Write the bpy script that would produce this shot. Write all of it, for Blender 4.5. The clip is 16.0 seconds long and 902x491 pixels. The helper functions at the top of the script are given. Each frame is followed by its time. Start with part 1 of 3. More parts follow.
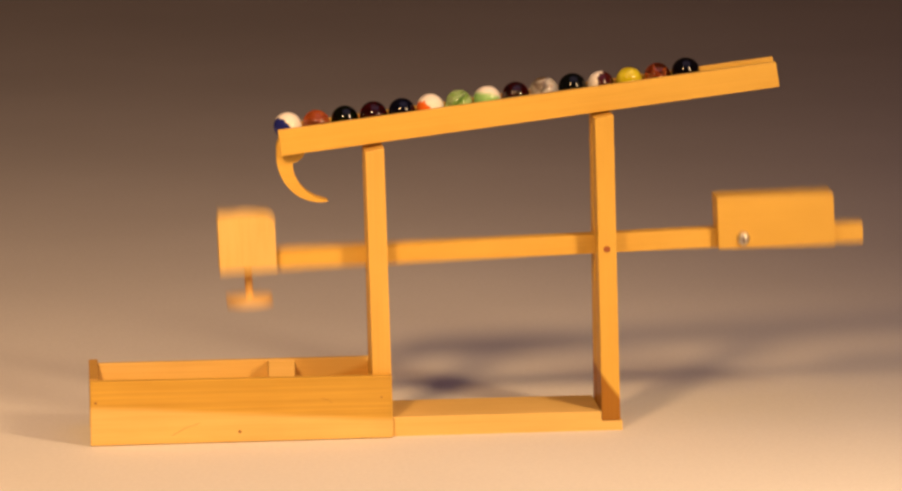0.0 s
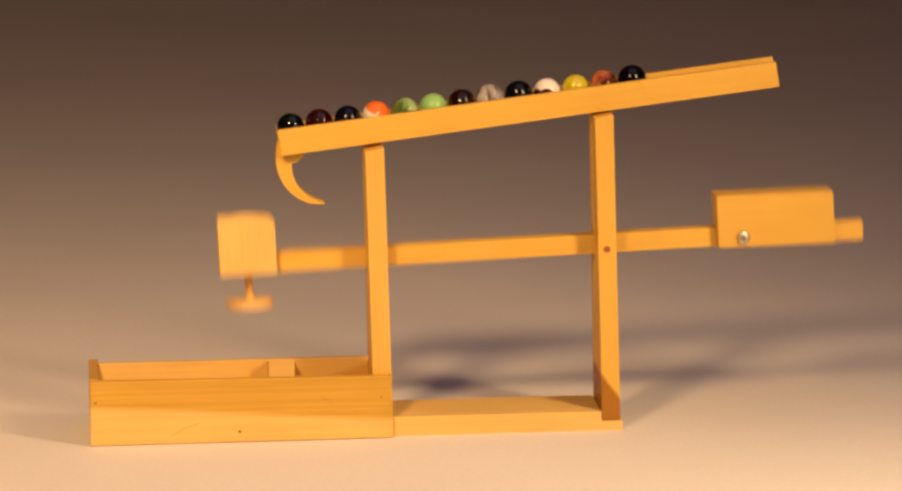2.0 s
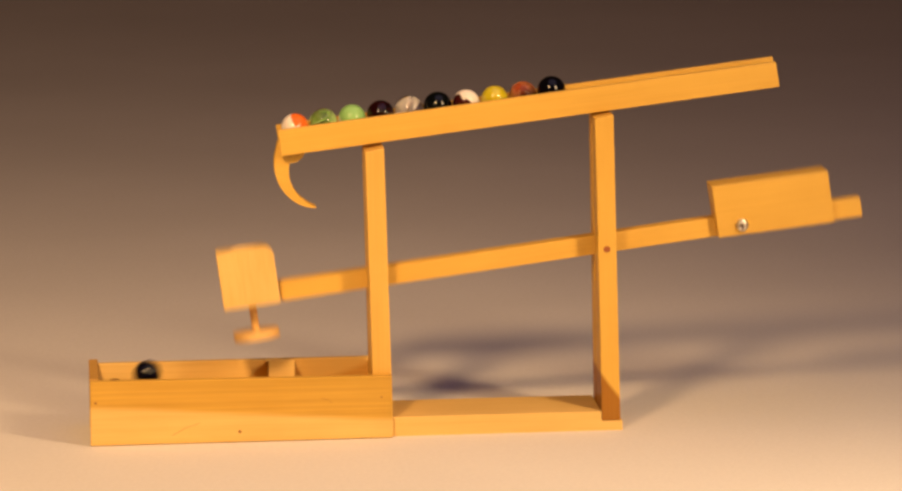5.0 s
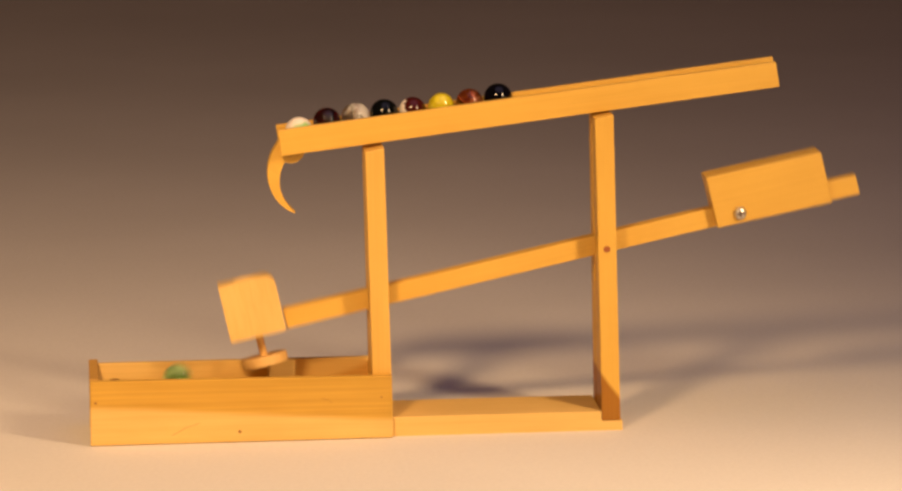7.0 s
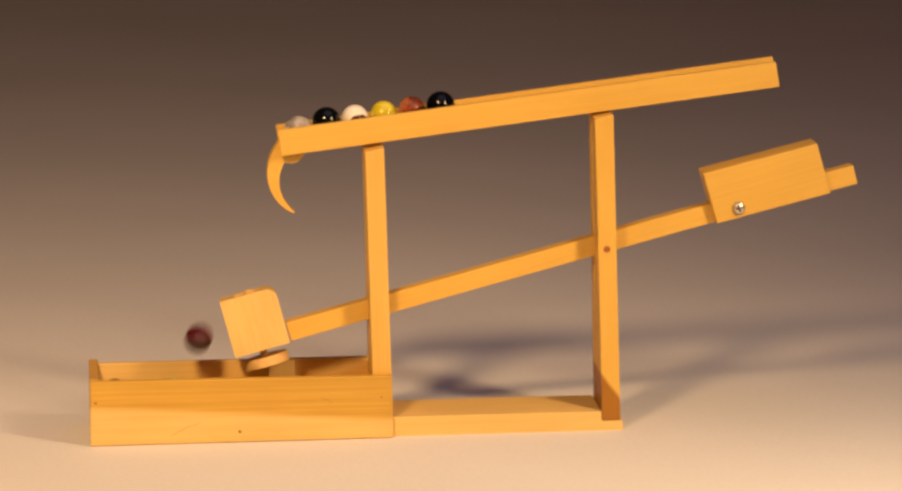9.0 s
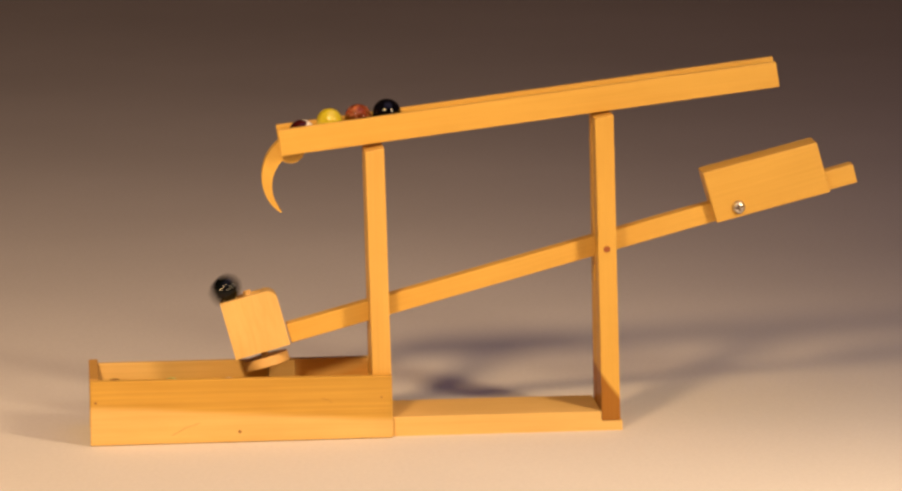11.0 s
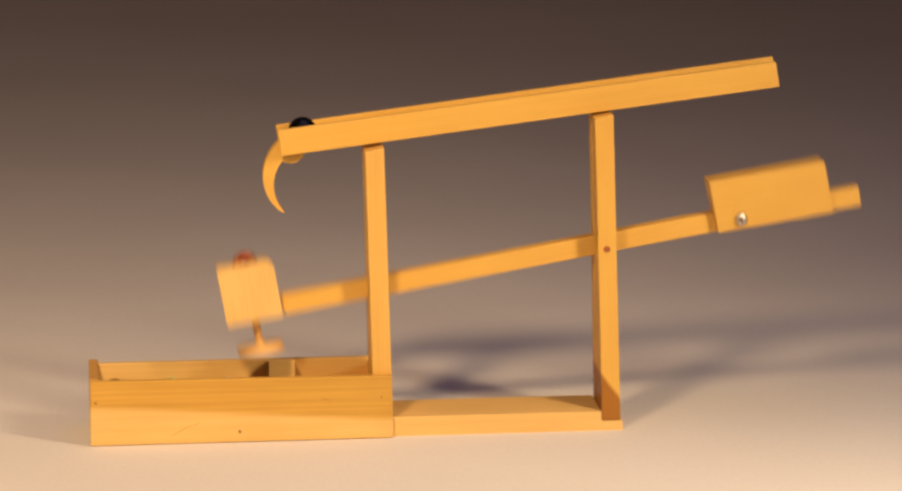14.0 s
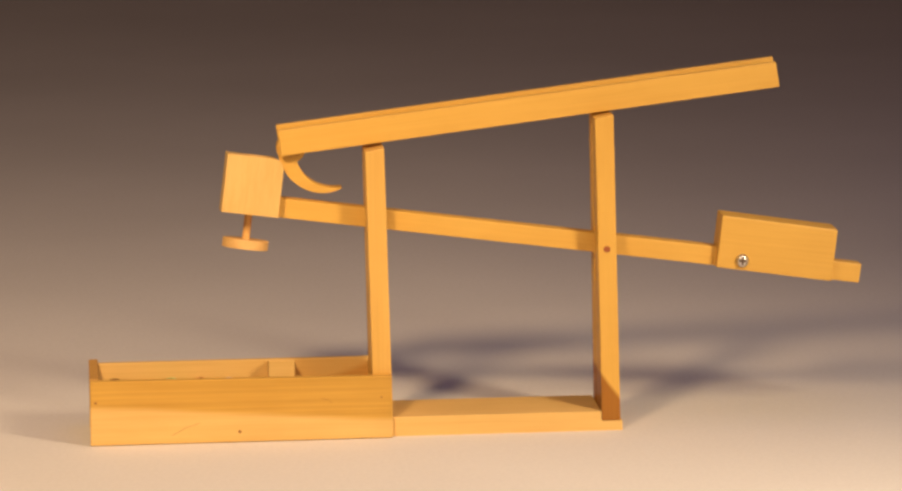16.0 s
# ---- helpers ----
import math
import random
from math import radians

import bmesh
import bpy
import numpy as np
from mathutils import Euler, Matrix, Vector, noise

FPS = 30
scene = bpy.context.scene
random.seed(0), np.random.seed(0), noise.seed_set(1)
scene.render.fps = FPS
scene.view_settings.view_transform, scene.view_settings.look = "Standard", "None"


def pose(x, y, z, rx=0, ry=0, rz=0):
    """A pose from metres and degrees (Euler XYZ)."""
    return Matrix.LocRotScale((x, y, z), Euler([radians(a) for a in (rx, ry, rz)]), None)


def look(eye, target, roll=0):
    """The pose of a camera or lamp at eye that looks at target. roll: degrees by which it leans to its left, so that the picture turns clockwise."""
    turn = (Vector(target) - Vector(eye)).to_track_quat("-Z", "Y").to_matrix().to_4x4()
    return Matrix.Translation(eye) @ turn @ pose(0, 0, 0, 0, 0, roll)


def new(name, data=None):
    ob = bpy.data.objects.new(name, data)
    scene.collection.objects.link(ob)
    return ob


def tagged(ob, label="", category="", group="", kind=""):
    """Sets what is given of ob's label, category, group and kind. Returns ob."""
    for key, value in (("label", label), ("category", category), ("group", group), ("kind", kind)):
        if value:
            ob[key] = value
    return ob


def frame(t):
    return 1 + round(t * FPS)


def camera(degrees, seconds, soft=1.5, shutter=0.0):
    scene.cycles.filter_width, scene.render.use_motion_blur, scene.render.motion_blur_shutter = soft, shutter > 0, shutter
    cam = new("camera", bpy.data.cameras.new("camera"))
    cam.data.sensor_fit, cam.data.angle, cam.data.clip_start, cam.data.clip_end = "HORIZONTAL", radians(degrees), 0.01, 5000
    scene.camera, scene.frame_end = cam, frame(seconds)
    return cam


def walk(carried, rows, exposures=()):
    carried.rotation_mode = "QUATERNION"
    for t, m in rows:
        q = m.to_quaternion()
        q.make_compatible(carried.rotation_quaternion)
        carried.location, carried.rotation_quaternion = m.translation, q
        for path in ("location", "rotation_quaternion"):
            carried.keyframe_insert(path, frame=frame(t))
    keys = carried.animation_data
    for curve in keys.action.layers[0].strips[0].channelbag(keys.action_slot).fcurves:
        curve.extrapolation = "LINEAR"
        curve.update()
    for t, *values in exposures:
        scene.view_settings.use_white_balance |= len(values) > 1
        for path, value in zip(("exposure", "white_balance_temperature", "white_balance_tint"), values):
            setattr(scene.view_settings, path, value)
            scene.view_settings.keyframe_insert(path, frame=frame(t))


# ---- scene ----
cam = camera(12.0, 16.0, soft=2.5, shutter=0.7)
EYE = (-0.21326, -2.34328, 0.52757)
AIM = (0.0, 0.0, 0.10844)
walk(cam, [(0.0, look(EYE, AIM, -0.49)), (16.0, look(EYE, AIM, -0.49))],
     exposures=[(0.0, 0.05, 7600, 17), (3.5, 0.05, 7600, 17), (7.0, 0.05, 7300, 15.5), (9.0, 0.05, 7000, 14), (12.5, 0.05, 6400, 12), (16.0, 0.05, 6150, 11)])

# ---------------------------------------------------------------- light
world = bpy.data.worlds.new("studio")
scene.world = world
world.use_nodes = True
world.node_tree.nodes["Background"].inputs[0].default_value = (1.0, 0.53, 0.46, 1)
world.node_tree.nodes["Background"].inputs[1].default_value = 0.037


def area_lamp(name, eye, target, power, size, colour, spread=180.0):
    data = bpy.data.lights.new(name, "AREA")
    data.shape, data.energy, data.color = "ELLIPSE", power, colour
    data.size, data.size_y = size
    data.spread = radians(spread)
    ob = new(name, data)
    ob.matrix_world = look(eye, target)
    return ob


def spot_lamp(name, eye, target, power, radius, cone, colour):
    data = bpy.data.lights.new(name, "SPOT")
    data.energy, data.color, data.shadow_soft_size = power, colour, radius
    data.spot_size, data.spot_blend = radians(cone), 1.0
    ob = new(name, data)
    ob.matrix_world = look(eye, target)
    return ob


spot_lamp("key_lamp", (-0.40, -0.83, 0.80), (-0.70, 0.54, 0.02), 64.0, 0.090, 100.0, (1.0, 0.660, 0.336))
area_lamp("side_lamp", (0.45, -0.53, 0.47), (0.18, -0.22, 0.0), 1.95, (0.10, 0.44), (1.0, 0.725, 0.43), 98.0)
# Soft cool fill added overhead for the bluish shadows; its source is not known.
area_lamp("cool_fill_light", (0.18, -0.30, 1.25), (-0.02, 0.02, 0.0), 1.95, (1.20, 1.20), (0.66, 0.58, 1.0))


# ---------------------------------------------------------------- materials
def blank(name):
    m = bpy.data.materials.new(name)
    m.use_nodes = True
    nt = m.node_tree
    return m, nt, nt.nodes["Principled BSDF"]


def node(nt, kind, **sets):
    n = nt.nodes.new(kind)
    for key, value in sets.items():
        n.inputs[key].default_value = value
    return n


def ramp(nt, fac, stops):
    r = nt.nodes.new("ShaderNodeValToRGB")
    e = r.color_ramp.elements
    while len(e) < len(stops):
        e.new(0.5)
    for el, (p, c) in zip(e, stops):
        el.position, el.color = p, (*c, 1)
    nt.links.new(fac, r.inputs[0])
    return r.outputs[0]


def mixed(nt, fac, a, b, mode="MIX"):
    n = nt.nodes.new("ShaderNodeMix")
    n.data_type, n.blend_type = "RGBA", mode
    for sock, v in ((n.inputs[0], fac), (n.inputs[6], a), (n.inputs[7], b)):
        if isinstance(v, (int, float)):
            sock.default_value = v
        elif isinstance(v, tuple):
            sock.default_value = (*v, 1)
        else:
            nt.links.new(v, sock)
    return n.outputs[2]


def wood(name, light, dark, along="X", dark_zone=None, rough=0.42, flip=False):
    """Planed, oiled wood: long growth bands, fine pores and handling stains, at real size."""
    m, nt, b = blank(name)
    co = nt.nodes.new("ShaderNodeTexCoord").outputs["Object"]
    info = nt.nodes.new("ShaderNodeObjectInfo")
    shift = nt.nodes.new("ShaderNodeVectorMath")
    shift.operation = "MULTIPLY_ADD"
    nt.links.new(info.outputs["Random"], shift.inputs[0])
    shift.inputs[1].default_value = (0.7, 0.5, 0.9)
    nt.links.new(co, shift.inputs[2])

    def grain(lon, lat, detail, rough_, dist=0.0):
        mp = nt.nodes.new("ShaderNodeMapping")
        mp.inputs["Scale"].default_value = {"X": (lon, lat, lat), "Z": (lat, lat, lon)}[along]
        nt.links.new(shift.outputs[0], mp.inputs[0])
        n = node(nt, "ShaderNodeTexNoise", Scale=1.0, Detail=detail, Roughness=rough_, Distortion=dist)
        nt.links.new(mp.outputs[0], n.inputs["Vector"])
        return n.outputs["Fac"]
    bands = grain(3.5, 420.0, 3.0, 0.6, 0.4)
    fine = grain(22.0, 900.0, 2.0, 0.6)
    blot = grain(18.0, 40.0, 2.0, 0.5)
    col = ramp(nt, bands, [(0.30, dark), (0.62, light)])
    fleck = ramp(nt, fine, [(0.36, (0.90, 0.86, 0.80)), (0.55, (1.0, 1.0, 1.0))])
    col = mixed(nt, 0.32, col, fleck, "MULTIPLY")
    stain = ramp(nt, blot, [(0.35, (0.88, 0.84, 0.78)), (0.65, (1.0, 1.0, 1.0))])
    col = mixed(nt, 0.5, col, stain, "MULTIPLY")
    # Darker above a line sloping in x and z; flip darkens below it.
    if dark_zone:
        zlow, slope, tone = dark_zone
        sep = nt.nodes.new("ShaderNodeSeparateXYZ")
        nt.links.new(co, sep.inputs[0])
        m1 = nt.nodes.new("ShaderNodeMath")
        m1.operation = "MULTIPLY_ADD"
        nt.links.new(sep.outputs[0], m1.inputs[0])
        m1.inputs[1].default_value = slope
        nt.links.new(sep.outputs[2], m1.inputs[2])
        m2 = nt.nodes.new("ShaderNodeMath")
        m2.operation = "MULTIPLY_ADD"
        nt.links.new(blot, m2.inputs[0])
        m2.inputs[1].default_value = 0.0025
        nt.links.new(m1.outputs[0], m2.inputs[2])
        rng = node(nt, "ShaderNodeMapRange")
        rng.inputs[1].default_value, rng.inputs[2].default_value = zlow - 0.0006, zlow + 0.0028
        nt.links.new(m2.outputs[0], rng.inputs[0])
        if flip:
            rng.inputs[3].default_value, rng.inputs[4].default_value = 1.0, 0.0
        streak = ramp(nt, bands, [(0.25, tuple(t * 0.86 for t in tone)), (0.7, tone)])
        col = mixed(nt, rng.outputs[0], col, mixed(nt, 1.0, col, streak, "MULTIPLY"))
    nt.links.new(col, b.inputs["Base Color"])
    b.inputs["Roughness"].default_value = rough
    b.inputs["Specular IOR Level"].default_value = 0.35
    bump = node(nt, "ShaderNodeBump", Strength=0.25, Distance=0.0004)
    nt.links.new(fine, bump.inputs["Height"])
    nt.links.new(bump.outputs[0], b.inputs["Normal"])
    return m


LIGHT, DARK = (0.730, 0.448, 0.093), (0.700, 0.420, 0.083)
PALE, PALE_DARK = (0.775, 0.520, 0.184), (0.735, 0.482, 0.158)
WOOD_X = wood("oiled_maple_long", LIGHT, DARK, "X")
WOOD_Z = wood("oiled_maple_upright", LIGHT, DARK, "Z")
WOOD_POST = wood("light_maple_upright", (0.755, 0.475, 0.122), (0.72, 0.445, 0.106), "Z")
WOOD_HEART = wood("maple_with_heartwood", PALE, PALE_DARK, "X", dark_zone=(0.0084, 0.066, (0.82, 0.725, 0.38)))
WOOD_BASE = wood("pale_maple_long", PALE, PALE_DARK, "X")
WOOD_CUP = wood("pale_maple_upright", PALE, PALE_DARK, "Z")
WOOD_FOOT = wood("maple_with_dark_foot", LIGHT, DARK, "Z", dark_zone=(0.1423, 1.30, (0.52, 0.36, 0.22)), flip=True)
WOOD_PALE = wood("pale_end_block", (0.78, 0.50, 0.19), (0.72, 0.44, 0.15), "X")
WOOD_BACK = wood("maple_two_tone_back", PALE, PALE_DARK, "X", dark_zone=(0.0470, -0.33, (0.90, 0.76, 0.58)), flip=True)


def paper():
    m, nt, b = blank("seamless_paper")
    co = nt.nodes.new("ShaderNodeTexCoord").outputs["Object"]
    big = node(nt, "ShaderNodeTexNoise", Scale=3.0, Detail=3.0)
    tiny = node(nt, "ShaderNodeTexNoise", Scale=420.0, Detail=2.0)
    for n in (big, tiny):
        nt.links.new(co, n.inputs["Vector"])
    c1 = ramp(nt, big.outputs["Fac"], [(0.3, (0.70, 0.68, 0.66)), (0.7, (0.76, 0.74, 0.72))])
    c2 = ramp(nt, tiny.outputs["Fac"], [(0.3, (0.95, 0.95, 0.95)), (0.7, (1.0, 1.0, 1.0))])
    nt.links.new(mixed(nt, 1.0, c1, c2, "MULTIPLY"), b.inputs["Base Color"])
    b.inputs["Roughness"].default_value = 0.8
    b.inputs["Specular IOR Level"].default_value = 0.2
    bump = node(nt, "ShaderNodeBump", Strength=0.08, Distance=0.0003)
    nt.links.new(tiny.outputs["Fac"], bump.inputs["Height"])
    nt.links.new(bump.outputs[0], b.inputs["Normal"])
    return m


def metal(name, colour, rough):
    m, nt, b = blank(name)
    co = nt.nodes.new("ShaderNodeTexCoord").outputs["Object"]
    n = node(nt, "ShaderNodeTexNoise", Scale=900.0, Detail=2.0)
    nt.links.new(co, n.inputs["Vector"])
    nt.links.new(ramp(nt, n.outputs["Fac"], [(0.3, tuple(c * 0.8 for c in colour)), (0.7, colour)]), b.inputs["Base Color"])
    b.inputs["Metallic"].default_value, b.inputs["Roughness"].default_value = 1.0, rough
    return m


WOOD_END = wood("darker_maple", (0.56, 0.315, 0.080), (0.47, 0.255, 0.060), "Z")
PAPER = paper()
STEEL = metal("bright_zinc", (0.90, 0.88, 0.84), 0.38)
SLOT_SHADE = metal("slot_shade", (0.20, 0.14, 0.10), 0.5)
PEG = wood("brown_peg_end", (0.36, 0.17, 0.05), (0.26, 0.11, 0.03), "X")
DOWEL = wood("dark_dowel_end", (0.42, 0.19, 0.05), (0.30, 0.05, 0.03), "X")


def marble_glass(name, stops, seed, scale=90.0, patch=None, gloss=0.36):
    """Polished glass coloured by a swirl, or by one patch on the side that patch points to."""
    m, nt, b = blank(name)
    co = nt.nodes.new("ShaderNodeTexCoord").outputs["Object"]
    mp = nt.nodes.new("ShaderNodeMapping")
    mp.inputs["Location"].default_value = (seed * 0.37, seed * 0.21, seed * 0.53)
    nt.links.new(co, mp.inputs[0])
    n = node(nt, "ShaderNodeTexNoise", Scale=scale, Detail=1.5, Roughness=0.4, Distortion=1.4)
    nt.links.new(mp.outputs[0], n.inputs["Vector"])
    fac = n.outputs["Fac"]
    if patch:
        d = nt.nodes.new("ShaderNodeVectorMath")
        d.operation = "DOT_PRODUCT"
        nt.links.new(co, d.inputs[0])
        d.inputs[1].default_value = tuple(p / 0.016 for p in patch)
        mix = nt.nodes.new("ShaderNodeMath")
        mix.operation = "MULTIPLY_ADD"
        nt.links.new(fac, mix.inputs[0])
        mix.inputs[1].default_value = 0.5
        nt.links.new(d.outputs["Value"], mix.inputs[2])
        inv = nt.nodes.new("ShaderNodeMath")
        inv.operation = "SUBTRACT"
        inv.inputs[0].default_value = 0.75
        nt.links.new(mix.outputs[0], inv.inputs[1])
        fac = inv.outputs[0]
    nt.links.new(ramp(nt, fac, stops), b.inputs["Base Color"])
    b.inputs["Roughness"].default_value = 0.05
    b.inputs["IOR"].default_value = 1.5
    b.inputs["Specular IOR Level"].default_value = gloss
    return m


def clear_glass(name, tint):
    """Real tinted glass: it bends what lies behind it and shows the lamps in its skin."""
    m, nt, b = blank(name)
    co = nt.nodes.new("ShaderNodeTexCoord").outputs["Object"]
    haze = node(nt, "ShaderNodeTexNoise", Scale=160.0, Detail=2.0, Distortion=0.8)
    nt.links.new(co, haze.inputs["Vector"])
    nt.links.new(ramp(nt, haze.outputs["Fac"], [(0.3, tuple(t * 0.93 for t in tint)), (0.7, tint)]), b.inputs["Base Color"])
    b.inputs["Transmission Weight"].default_value = 1.0
    b.inputs["IOR"].default_value = 1.5
    b.inputs["Roughness"].default_value = 0.02
    return m


def thin_skin(name, tint):
    """A thin clear coat of glass: see-through, with a polished skin."""
    m, nt, b = blank(name)
    nt.nodes.remove(b)
    clear = nt.nodes.new("ShaderNodeBsdfTransparent")
    clear.inputs[0].default_value = (*tint, 1)
    skin = nt.nodes.new("ShaderNodeBsdfGlossy")
    skin.inputs["Roughness"].default_value = 0.05
    rim = nt.nodes.new("ShaderNodeMath")
    rim.operation = "MULTIPLY_ADD"
    facing = node(nt, "ShaderNodeLayerWeight", Blend=0.3)
    nt.links.new(facing.outputs["Facing"], rim.inputs[0])
    rim.inputs[1].default_value, rim.inputs[2].default_value = 0.15, 0.04
    mix = nt.nodes.new("ShaderNodeMixShader")
    nt.links.new(rim.outputs[0], mix.inputs[0])
    nt.links.new(clear.outputs[0], mix.inputs[1])
    nt.links.new(skin.outputs[0], mix.inputs[2])
    nt.links.new(mix.outputs[0], nt.nodes["Material Output"].inputs[0])
    return m


# ---------------------------------------------------------------- mesh helpers
def part(name, bm, material, parent=None, label=""):
    me = bpy.data.meshes.new(name)
    bm.normal_update()
    bm.to_mesh(me)
    bm.free()
    me.materials.append(material)
    ob = new(name, me)
    ob.parent = parent
    if label:
        ob["label"] = label
    return ob


def soften(bm, width=0.0006, segments=2, angle=35):
    edges = [e for e in bm.edges if len(e.link_faces) == 2 and e.calc_face_angle() > radians(angle)]
    bmesh.ops.bevel(bm, geom=edges, offset=width, segments=segments, profile=0.6, affect="EDGES", clamp_overlap=True)
    for f in bm.faces:
        f.smooth = False


def box(x0, x1, y0, y1, z0, z1, soft=0.0006):
    bm = bmesh.new()
    bmesh.ops.create_cube(bm, size=1.0)
    for v in bm.verts:
        v.co = Vector((x0 if v.co.x < 0 else x1, y0 if v.co.y < 0 else y1, z0 if v.co.z < 0 else z1))
    if soft:
        soften(bm, soft)
    return bm


def prism(outline, y0, y1, soft=0.0005):
    """A board sawn to an outline in x and z."""
    bm = bmesh.new()
    a = [bm.verts.new((x, y0, z)) for x, z in outline]
    b = [bm.verts.new((x, y1, z)) for x, z in outline]
    n = len(outline)
    bm.faces.new(a)
    bm.faces.new(b[::-1])
    for i in range(n):
        bm.faces.new((a[i], b[i], b[(i + 1) % n], a[(i + 1) % n]))
    bmesh.ops.recalc_face_normals(bm, faces=bm.faces)
    if soft:
        soften(bm, soft, 2, 40)
    return bm


def rod(bm, p, q, r0, r1=None, n=24):
    p, q = Vector(p), Vector(q)
    d = q - p
    m = Matrix.Translation((p + q) / 2) @ d.to_track_quat("Z", "Y").to_matrix().to_4x4()
    bmesh.ops.create_cone(bm, cap_ends=True, segments=n, radius1=r0, radius2=r0 if r1 is None else r1, depth=d.length, matrix=m)


def join(bm, other):
    me = bpy.data.meshes.new("tmp")
    other.to_mesh(me)
    other.free()
    bm.from_mesh(me)
    bpy.data.meshes.remove(me)
    return bm


# ---------------------------------------------------------------- the setting
def sweep():
    """One sheet of paper: table top, a wide curve, then the upright back."""
    prof = [(-2.9, 0.0), (-1.5, 0.0), (-0.6, 0.0), (0.0, 0.0), (0.45, 0.0), (0.9, 0.0), (1.4, 0.0), (2.2, 0.0)]
    R = 1.0
    for i in range(1, 25):
        a = radians(90 * i / 24)
        prof.append((2.2 + R * math.sin(a), R - R * math.cos(a)))
    prof += [(3.2, 1.6), (3.2, 2.6)]
    bm = bmesh.new()
    cols = [[bm.verts.new((x, y, z - 0.0013)) for y, z in prof] for x in np.linspace(-2.2, 2.2, 12)]
    for a, b in zip(cols, cols[1:]):
        for i in range(len(prof) - 1):
            f = bm.faces.new((a[i], b[i], b[i + 1], a[i + 1]))
            f.smooth = True
    bmesh.ops.recalc_face_normals(bm, faces=bm.faces)
    ob = part("backdrop", bm, PAPER)
    mod = ob.modifiers.new("thickness", "SOLIDIFY")
    mod.thickness, mod.offset = 0.0008, -1
    return tagged(ob, "plain off-white seamless paper sweep under the toy", "backdrop", kind="structure")


sweep()

# ---------------------------------------------------------------- the toy
toy = new("marble_machine")
tagged(toy, "golden wooden marble rocker toy with sloped track and collecting box", "wooden toy")

PIVOT = (0.0881, 0.025, 0.1033)
LEAN = math.tan(radians(1.2))
FOOT = -0.0013


def small_hole(x, y, z, r, parent, mat, name="peg"):
    bm = bmesh.new()
    rod(bm, (x, y - 0.0003, z), (x, y + 0.002, z), r, n=14)
    part(name, bm, mat, parent)


def build_base():
    base = prism([(-0.197, FOOT), (0.0968, FOOT), (0.0968, 0.0050), (0.0849, 0.0050), (0.0849, 0.0106), (-0.197, 0.0106)],
                 0.0046, 0.0495)
    part("base_board", base, WOOD_BASE, toy)
    front = part("box_front", prism([(-0.2026, FOOT + 0.0011), (-0.0335, FOOT + 0.0011), (-0.0337, 0.0354), (-0.2022, 0.0364)], 0.0, 0.0045, 0.0007), WOOD_HEART, toy,
                 "front board with darker heartwood band along its top")
    small_hole(-0.1993, 0.0, 0.0242, 0.0007, front, PEG)
    small_hole(-0.0398, 0.0, 0.0233, 0.0005, front, PEG)
    small_hole(-0.1193, 0.0, 0.0058, 0.0009, front, PEG)
    for (x0, z0), (x1, z1) in (((-0.1575, 0.0042), (-0.1500, 0.0085)), ((-0.1500, 0.0085), (-0.1415, 0.0112)), ((-0.0735, 0.0235), (-0.0690, 0.0222)), ((-0.0690, 0.0222), (-0.0675, 0.0205))):
        bm = bmesh.new()
        rod(bm, (x0, 0.00005, z0), (x1, 0.00005, z1), 0.00013, n=6)
        part("scratch", bm, PEG, front)
    part("box_back", prism([(-0.2026, FOOT), (-0.0335, FOOT), (-0.0337, 0.0363), (-0.2022, 0.0364)], 0.0496, 0.0541), WOOD_BACK, toy)
    end = box(-0.2024, -0.1972, 0.0047, 0.0494, 0.0107, 0.0392)
    for v in end.verts:
        if v.co.z > 0.030:
            v.co.z -= 0.0024 * max(0.0, (0.030 - v.co.y) / 0.0253)
    part("box_end", end, WOOD_END, toy, "end board of darker wood")
    part("box_end", box(-0.0440, -0.0390, 0.0440, 0.0494, 0.0107, 0.0350), WOOD_Z, toy)
    part("box_floor", box(-0.1970, -0.0446, 0.0047, 0.0494, 0.0107, 0.0136, 0.0003), WOOD_X, toy)
    block = box(-0.1010, -0.0860, 0.0385, 0.0490, 0.0137, 0.0378, 0.0005)
    for v in block.verts:
        if v.co.z > 0.030:
            v.co.z -= 0.19 * (v.co.y - 0.0385)
    part("stop_block", block, WOOD_BACK, toy, "small pale block under the plunger")


